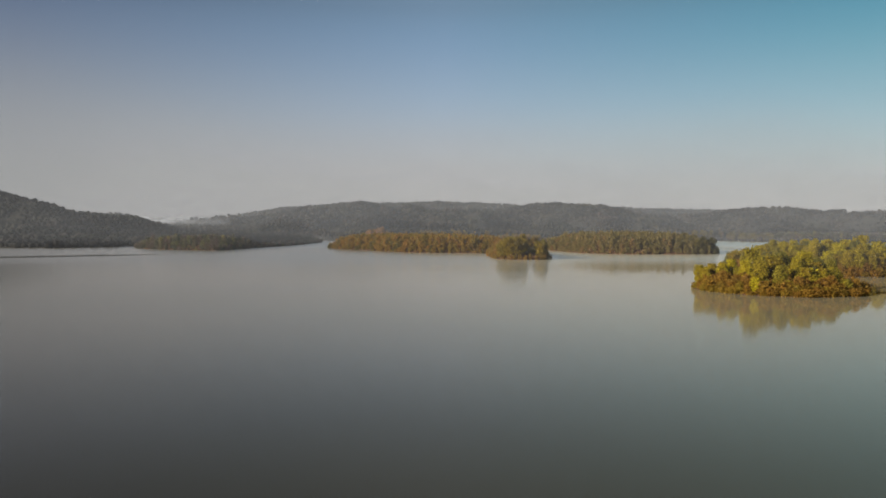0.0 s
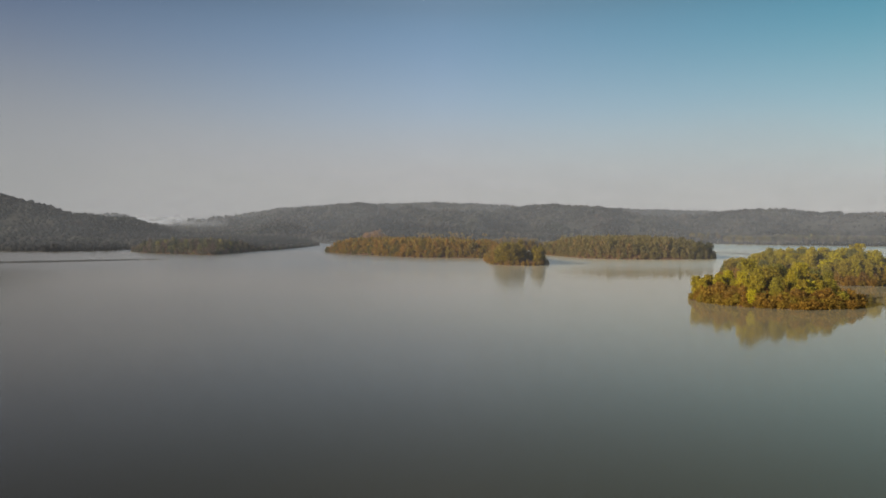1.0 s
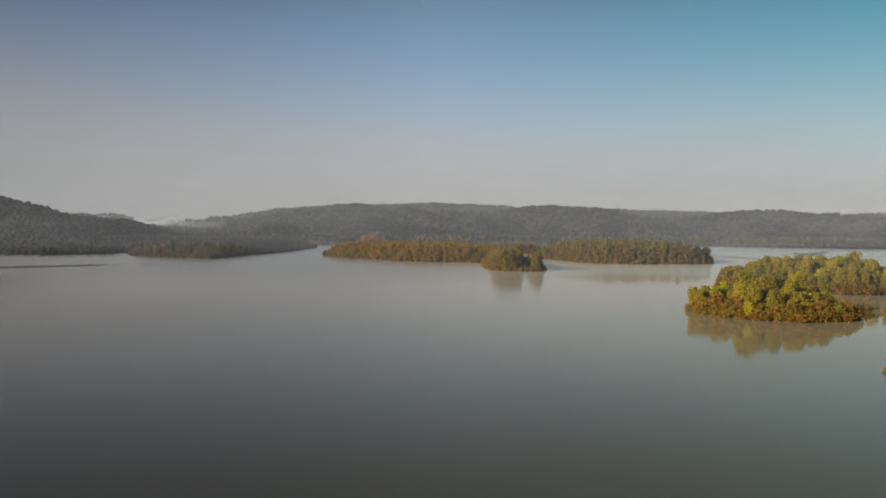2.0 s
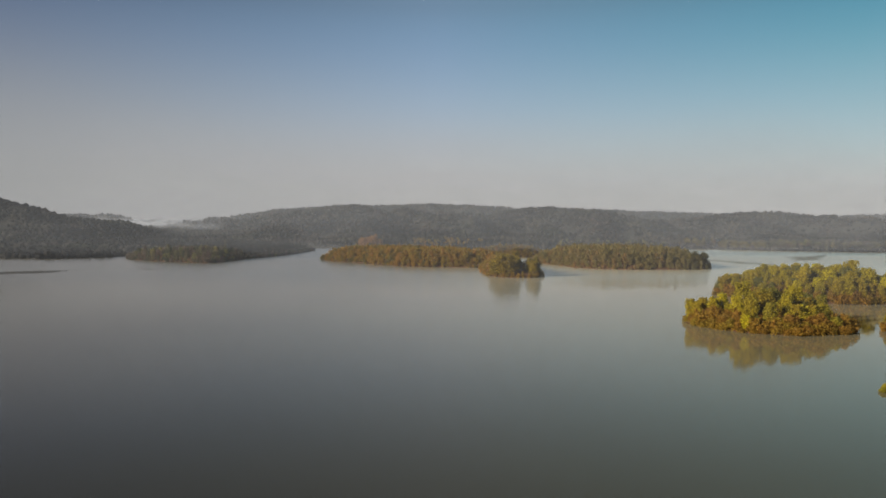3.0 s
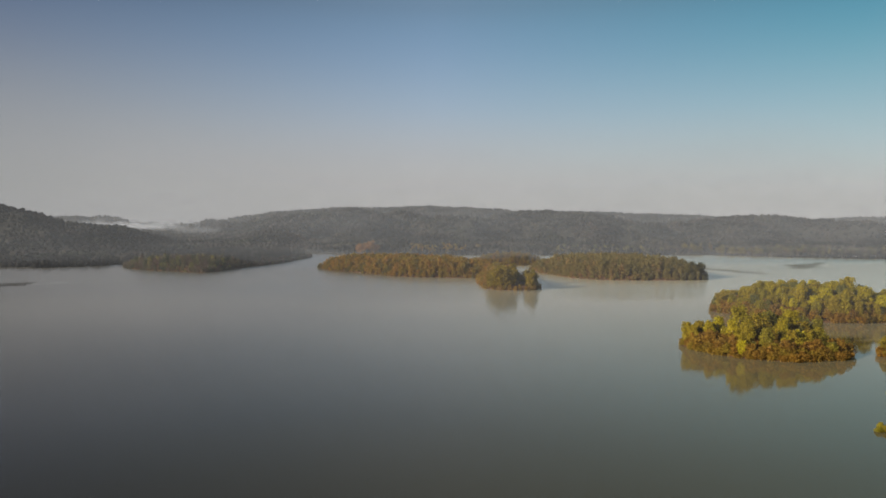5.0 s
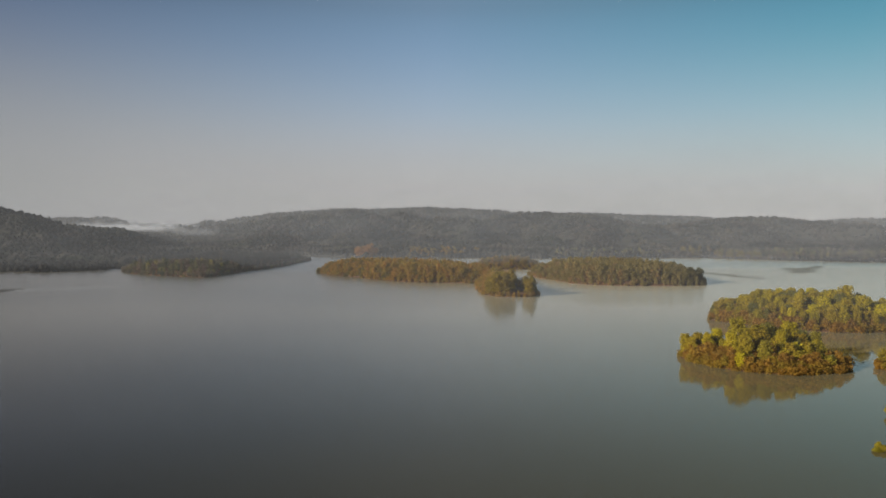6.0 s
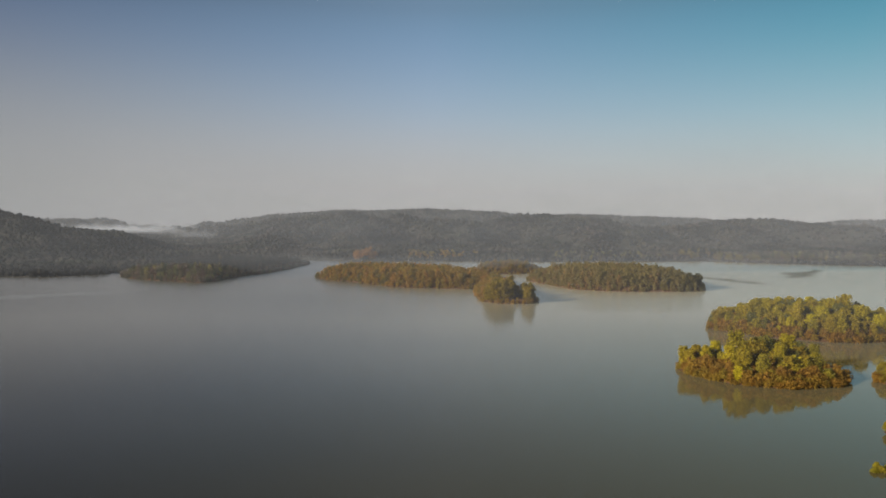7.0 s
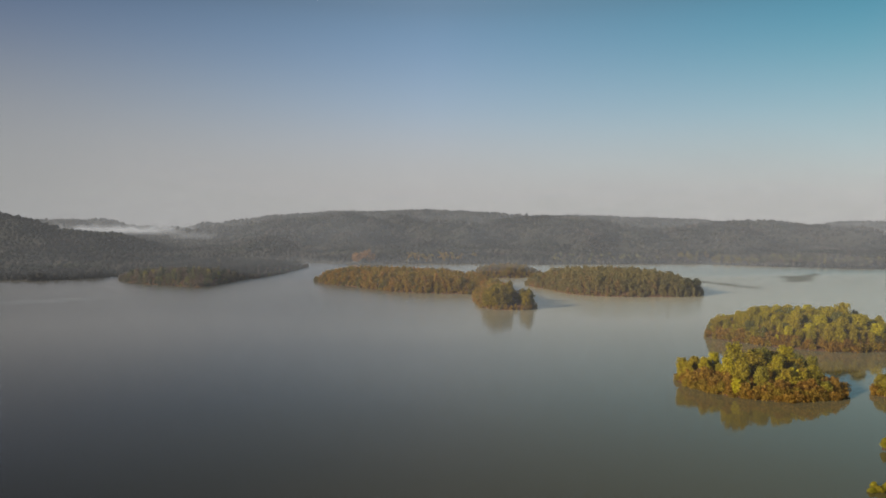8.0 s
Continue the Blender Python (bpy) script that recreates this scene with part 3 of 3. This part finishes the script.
# end trees in dark olive, the island's shaded side put into their colour
SHADED_TREES = [lambda s=s: make_tree("tree", 10.5 + s, 3.6, 0.0, 16, 1300, 0.42, 220 + s, leaf_shaded_olive, 0.25) for s in range(2)]
plant(SHADED_TREES, at_spots(round_island, [(217, 570), (219, 578), (213, 563), (221, 587), (207, 558), (214, 576), (223, 597), (208, 567), (200, 556)]),
      lambda d: 0.84, "tall olive tree darkened for shade at the broad island's end", "tree", "trees at the broad island's end", 0.08)


def forest(name, spots, radius, height, label, mat, leaves, hue, edge=0.84, variants=8):
    """Woods too far off to count: all crowns in one mesh."""
    forms = [crown_mesh(name, height * (0.86 + 0.05 * (i % 5)), radius, -0.3, 7, leaves, radius * 0.19, 300 + i, 0.55, ICO1, (0.38, 0.56), 0.62)[:2] for i in range(variants)]
    vs, fs, ts, n = [], [], [], 0
    for x, y, z, d in spots:
        v, f = forms[int(rng.integers(variants))]
        a, s = rng.uniform(0, 6.28), rng.uniform(0.8, 1.16) * min(1.0, edge + d * 0.03)
        c, sn = math.cos(a), math.sin(a)
        q = np.stack([(v[:, 0] * c - v[:, 1] * sn) * s + x, (v[:, 0] * sn + v[:, 1] * c) * s + y, v[:, 2] * s * rng.uniform(0.9, 1.12) + z - 0.3], 1)
        vs.append(q), fs.append(f + n), ts.append(np.full(len(v), np.clip(hue(x, y) + rng.normal(0, 0.28), 0, 1)))
        n += len(v)
    ob = link(name, mesh_of(name, np.concatenate(vs), np.concatenate(fs), False, np.concatenate(ts)), mat)
    return tagged(ob, label, "woods", kind="stuff")


def woods_on(isle, gap, radius, height, leaves, hue, label, edge_label, skip=None, mat=leaf_ochre):
    spots = isle.spots(gap, 0.2, 999)
    if skip is not None:
        spots = spots[~skip(spots)]
    forest("island_woods", spots, radius, height, label, mat, leaves, hue, 0.6)
    rim = isle.spots(3.2, -0.5, 2.6, 0.95)
    forest("waterside_shrubs", rim, 2.3, 4.8, edge_label, mat, 46, lambda x, y: hue(x, y) + 0.15)


forest("island_underwood", back.spots(4.2, 1.4, 99, 0.9), 2.4, 5.6, "low russet and olive trees under the rounded island's crowns", leaf_ochre, 150, lambda x, y: 0.5)
woods_on(long_island, 4.4, 3.3, 9.0, 70, lambda x, y: 0.55 - 0.0015 * x, "dense ochre and olive autumn trees covering the long island", "ochre waterside shrubs along the long island",
         lambda q: (q[:, 1] < 492) & (q[:, 0] > 30))
# tint darkens towards the right end to paint its shaded side
woods_on(round_island, 4.6, 3.4, 9.2, 70, lambda x, y: 0.5 - 0.4 * min(1, max(0, (x - 175) / 40)), "dense olive and ochre trees covering the broad island", "olive waterside shrubs along the broad island", None, leaf_muted)
woods_on(hidden_island, 5.5, 3.0, 9.0, 80, lambda x, y: 0.42, "olive and ochre trees covering the low far island", "olive waterside shrubs along the low far island")
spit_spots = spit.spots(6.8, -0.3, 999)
# trees beyond the lit end get the hill's shade as a dark tint
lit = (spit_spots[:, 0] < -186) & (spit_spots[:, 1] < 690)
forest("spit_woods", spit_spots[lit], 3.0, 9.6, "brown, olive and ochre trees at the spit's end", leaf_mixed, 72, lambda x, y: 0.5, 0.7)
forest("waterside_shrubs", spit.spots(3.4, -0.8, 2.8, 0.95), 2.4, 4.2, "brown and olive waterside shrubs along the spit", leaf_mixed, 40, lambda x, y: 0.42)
forest("spit_woods", spit_spots[~lit], 3.2, 10.0, "grey-green trees along the spit, darkened with shade in their colour", leaf_woods, 36, lambda x, y: 0.08, 0.34)

# wooded hills
def hill_spots(step, near, beyond, power):
    hx, hy = np.meshgrid(np.arange(-2000, 2400, step), np.arange(640, 3450, step))
    hx, hy = hx.ravel() + rng.uniform(-0.45, 0.45, hx.size) * step, hy.ravel() + rng.uniform(-0.45, 0.45, hy.size) * step
    far = np.hypot(hx, hy)
    ok = (far >= near) & (far < beyond) & (np.abs(hx) < 0.66 * hy + 80) & (rng.random(hx.size) < np.minimum(1, (near / far) ** power))
    hx, hy, far = hx[ok], hy[ok], far[ok]
    hz = land_height(hx, hy)
    # slopes hidden from the camera behind nearer land get few trees
    lee = np.zeros(hx.size, bool)
    for back in (30, 70, 130, 220, 350, 550):
        k = 1 - back / far
        lee |= land_height(hx * k, hy * k) > hz + (58 - hz) * back / far + 5
    ok = (hz > 0.2) & (~lee | (rng.random(hx.size) < 0.12))
    return hx[ok], hy[ok], hz[ok], far[ok]


def hill_woods(spots, small, large, tall, label, core):
    """Hazy woods of lumpy crowns, some broad and pale, some small and dark."""
    v, f = core
    px, py, pz, pf = spots
    k = len(px)
    r = (small + (large - small) * rng.random(k) ** 1.6) * np.maximum(1, (pf / 1000) ** 0.45)
    lump = 1 + rng.uniform(-0.24, 0.22, (k, len(v)))
    q = v[None] * lump[:, :, None] * r[:, None, None] * np.array([1, 1, tall])
    q += np.stack([px, py, pz + r * rng.uniform(-0.1, 0.75, k)], 1)[:, None]
    tri = f[None] + (np.arange(k) * len(v))[:, None, None]
    patch = 0.42 + 0.62 * waves(px, py, 31, 170, 3) + rng.normal(0, 0.09, k)
    bare = np.clip((24 - pz) / 14, 0, 1) * (px < -200) * np.clip(waves(px, py, 43, 90, 2) + 0.3, 0, 1)
    # left hill's shaded face put into the tint, darker over this stretch
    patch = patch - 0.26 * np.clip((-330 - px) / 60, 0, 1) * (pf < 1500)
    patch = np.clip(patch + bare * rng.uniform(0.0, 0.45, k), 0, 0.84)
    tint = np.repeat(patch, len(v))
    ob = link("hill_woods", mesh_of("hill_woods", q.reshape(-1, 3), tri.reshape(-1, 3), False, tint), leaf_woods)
    tagged(ob, label, "woods", kind="stuff")


hill_woods(hill_spots(6.3, 640, 1100, 0.0), 2.2, 4.8, 1.25, "autumn woods along the shores, haze grey put into their colour", ico(2))
hill_woods(hill_spots(6.9, 1100, 4000, 1.45), 2.2, 4.3, 1.0, "woods on the far hills, haze grey put into their colour", ICO1)

# brighter stands of trees along the far shore
def shore_spots(x0, x1, count, near, deep):
    px, py = rng.uniform(x0, x1, count), rng.uniform(900, 1160, count)
    d = inside_depth(SHORE, px, py)
    ok = (d > near) & (rng.random(count) < np.exp(-1.6 * np.maximum(d, 0) / deep)) & (waves(px, 0.5 * py, 71, 46, 2) > rng.normal(-0.1, 0.2, count))
    px, py = px[ok], py[ok]
    return np.stack([px, py, np.maximum(land_height(px, py), 0.3), 5 + 0 * px], 1)


ORANGE_TREES = [lambda s=s: make_tree("tree", 9.5 + s, 3.6, 0.0, 10, 420, 0.7, 240 + s, leaf_orange, 0.3) for s in range(2)]
plant(ORANGE_TREES, [(x, y, max(0.3, float(land_height(np.array([x]), np.array([y]))[0])), 5) for x, y in ((-104.0, 992.0), (-99.0, 990.0), (-94.0, 989.0), (-89.5, 990.0), (-85.0, 991.0), (-80.0, 993.0), (-97.0, 997.0), (-91.0, 996.0), (-86.0, 998.0))],
      lambda d: 1.3, "orange-brown autumn tree on the far shore", "tree", "orange trees on the far shore", 0.1)
forest("shore_woods", shore_spots(-34, 68, 2200, 3, 40), 3.3, 11.0, "ochre and olive trees in a stand on the far shore", leaf_ochre, 26, lambda x, y: 0.5, 0.9)
forest("shore_woods", shore_spots(180, 340, 1900, 3, 50), 3.3, 10.5, "olive and russet trees in a stand on the far shore", leaf_mixed, 26, lambda x, y: 0.75, 0.9)
forest("shore_woods", shore_spots(385, 470, 2200, 3, 34), 3.4, 12.0, "yellow and ochre trees in a stand on the far shore", leaf_autumn, 26, lambda x, y: 0.5, 0.9)
forest("shore_woods", shore_spots(466, 680, 5200, 3, 90), 3.4, 11.0, "muted olive trees in a stand on the far shore", leaf_mixed, 26, lambda x, y: 0.5, 0.9)

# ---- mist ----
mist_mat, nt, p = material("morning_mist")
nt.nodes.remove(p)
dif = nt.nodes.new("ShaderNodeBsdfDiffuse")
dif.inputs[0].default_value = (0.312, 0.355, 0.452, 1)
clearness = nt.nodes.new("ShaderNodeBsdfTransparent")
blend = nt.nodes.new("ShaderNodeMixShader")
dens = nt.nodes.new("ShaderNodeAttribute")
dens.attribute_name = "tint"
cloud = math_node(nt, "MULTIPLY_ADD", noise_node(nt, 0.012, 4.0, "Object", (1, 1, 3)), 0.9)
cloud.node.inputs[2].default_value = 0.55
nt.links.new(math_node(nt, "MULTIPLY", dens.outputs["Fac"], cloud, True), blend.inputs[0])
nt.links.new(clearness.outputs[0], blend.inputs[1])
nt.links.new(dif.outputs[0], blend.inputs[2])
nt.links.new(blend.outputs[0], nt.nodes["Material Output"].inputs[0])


def mist_curtain(line, low, full, high, density):
    """One see-through curtain sheet imitating haze, thinning out towards its foot, its top and its ends."""
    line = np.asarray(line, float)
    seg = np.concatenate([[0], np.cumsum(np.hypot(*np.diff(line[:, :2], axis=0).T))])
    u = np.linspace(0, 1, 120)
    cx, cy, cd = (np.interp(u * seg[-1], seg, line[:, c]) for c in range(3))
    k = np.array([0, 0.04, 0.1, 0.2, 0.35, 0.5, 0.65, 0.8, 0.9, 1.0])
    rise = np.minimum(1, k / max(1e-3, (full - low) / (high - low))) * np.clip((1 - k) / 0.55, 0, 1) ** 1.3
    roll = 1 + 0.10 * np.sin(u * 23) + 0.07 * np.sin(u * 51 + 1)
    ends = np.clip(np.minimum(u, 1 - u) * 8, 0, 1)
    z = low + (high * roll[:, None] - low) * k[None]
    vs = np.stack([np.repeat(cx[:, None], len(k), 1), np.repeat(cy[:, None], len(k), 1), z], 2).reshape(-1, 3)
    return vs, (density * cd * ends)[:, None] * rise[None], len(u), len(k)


def mist_curtains(front_line, back_line, low, full, high, density, label, back_full=None):
    """Two upright curtain sheets standing in for haze, each fading out at its foot, its top and its ends."""
    v1, t1, n, m = mist_curtain(front_line, low, full, high, density)
    v2, t2, n, m = mist_curtain(back_line, low, back_full or full, high, density)
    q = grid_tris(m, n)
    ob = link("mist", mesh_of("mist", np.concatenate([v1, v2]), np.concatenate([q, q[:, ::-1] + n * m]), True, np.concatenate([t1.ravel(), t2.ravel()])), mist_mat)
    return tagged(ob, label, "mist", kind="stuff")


# thin sheets added across the camera's view to imitate haze
mist_curtains([(-1500, 285, 0.55), (-600, 275, 0.55), (0, 268, 0.85), (500, 272, 1.15), (1500, 285, 0.8)],
          [(-1500, 430, 1.1), (-400, 657, 1.8), (-100, 719, 3.0), (500, 843, 4.2), (1500, 1050, 5.4)], 1.0, 22, 160, 0.068, "see-through curtains imitating thin grey haze over the lake", 10)
mist_curtains([(-2200, 1350, 0.5), (-690, 1350, 1.4), (-610, 1350, 2.4), (-430, 1350, 2.2), (-300, 1350, 1.2), (0, 1350, 0.35), (900, 1350, 1.3), (2200, 1350, 1.7)],
          [(-2200, 2300, 1.2), (-700, 2260, 1.4), (0, 2280, 1.35), (900, 2400, 2.0), (2200, 2350, 2.6)], 1.0, 50, 240, 0.085, "see-through curtains imitating thin grey haze over the hills")
mist_curtains([(-1120, 2050, 0.7), (-1000, 2050, 1), (-860, 2040, 1), (-700, 2030, 0.8)], [(-1180, 2300, 0.8), (-1050, 2300, 1), (-900, 2290, 1), (-720, 2280, 0.8)], 20, 34, 50, 0.8, "white fog lying in the valley behind the hill")
mist_curtains([(-545, 1480, 1), (-500, 1480, 1), (-455, 1480, 0.8)], [(-545, 1530, 1), (-500, 1530, 1), (-455, 1530, 0.8)], 20, 28, 40, 0.22, "wisp of mist at the foot of the far hill")
mist_curtains([(-335, 1030, 0.9), (-240, 1000, 1), (-90, 962, 1), (70, 975, 1), (150, 972, 1), (290, 1000, 1.2), (400, 1015, 1.2), (515, 965, 1), (760, 880, 0.7)],
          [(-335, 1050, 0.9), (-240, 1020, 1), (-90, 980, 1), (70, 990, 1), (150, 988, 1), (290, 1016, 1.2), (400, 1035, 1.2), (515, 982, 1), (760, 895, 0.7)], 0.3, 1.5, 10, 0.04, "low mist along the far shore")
mist_curtains([(-700, 210, 0.6), (0, 206, 0.8), (300, 206, 1), (800, 210, 0.8)], [(-700, 262, 0.2), (0, 260, 0.2), (300, 260, 0.2), (800, 262, 0.2)], 1.0, 14, 120, 0.035, "see-through curtains imitating thin near haze over the lake")
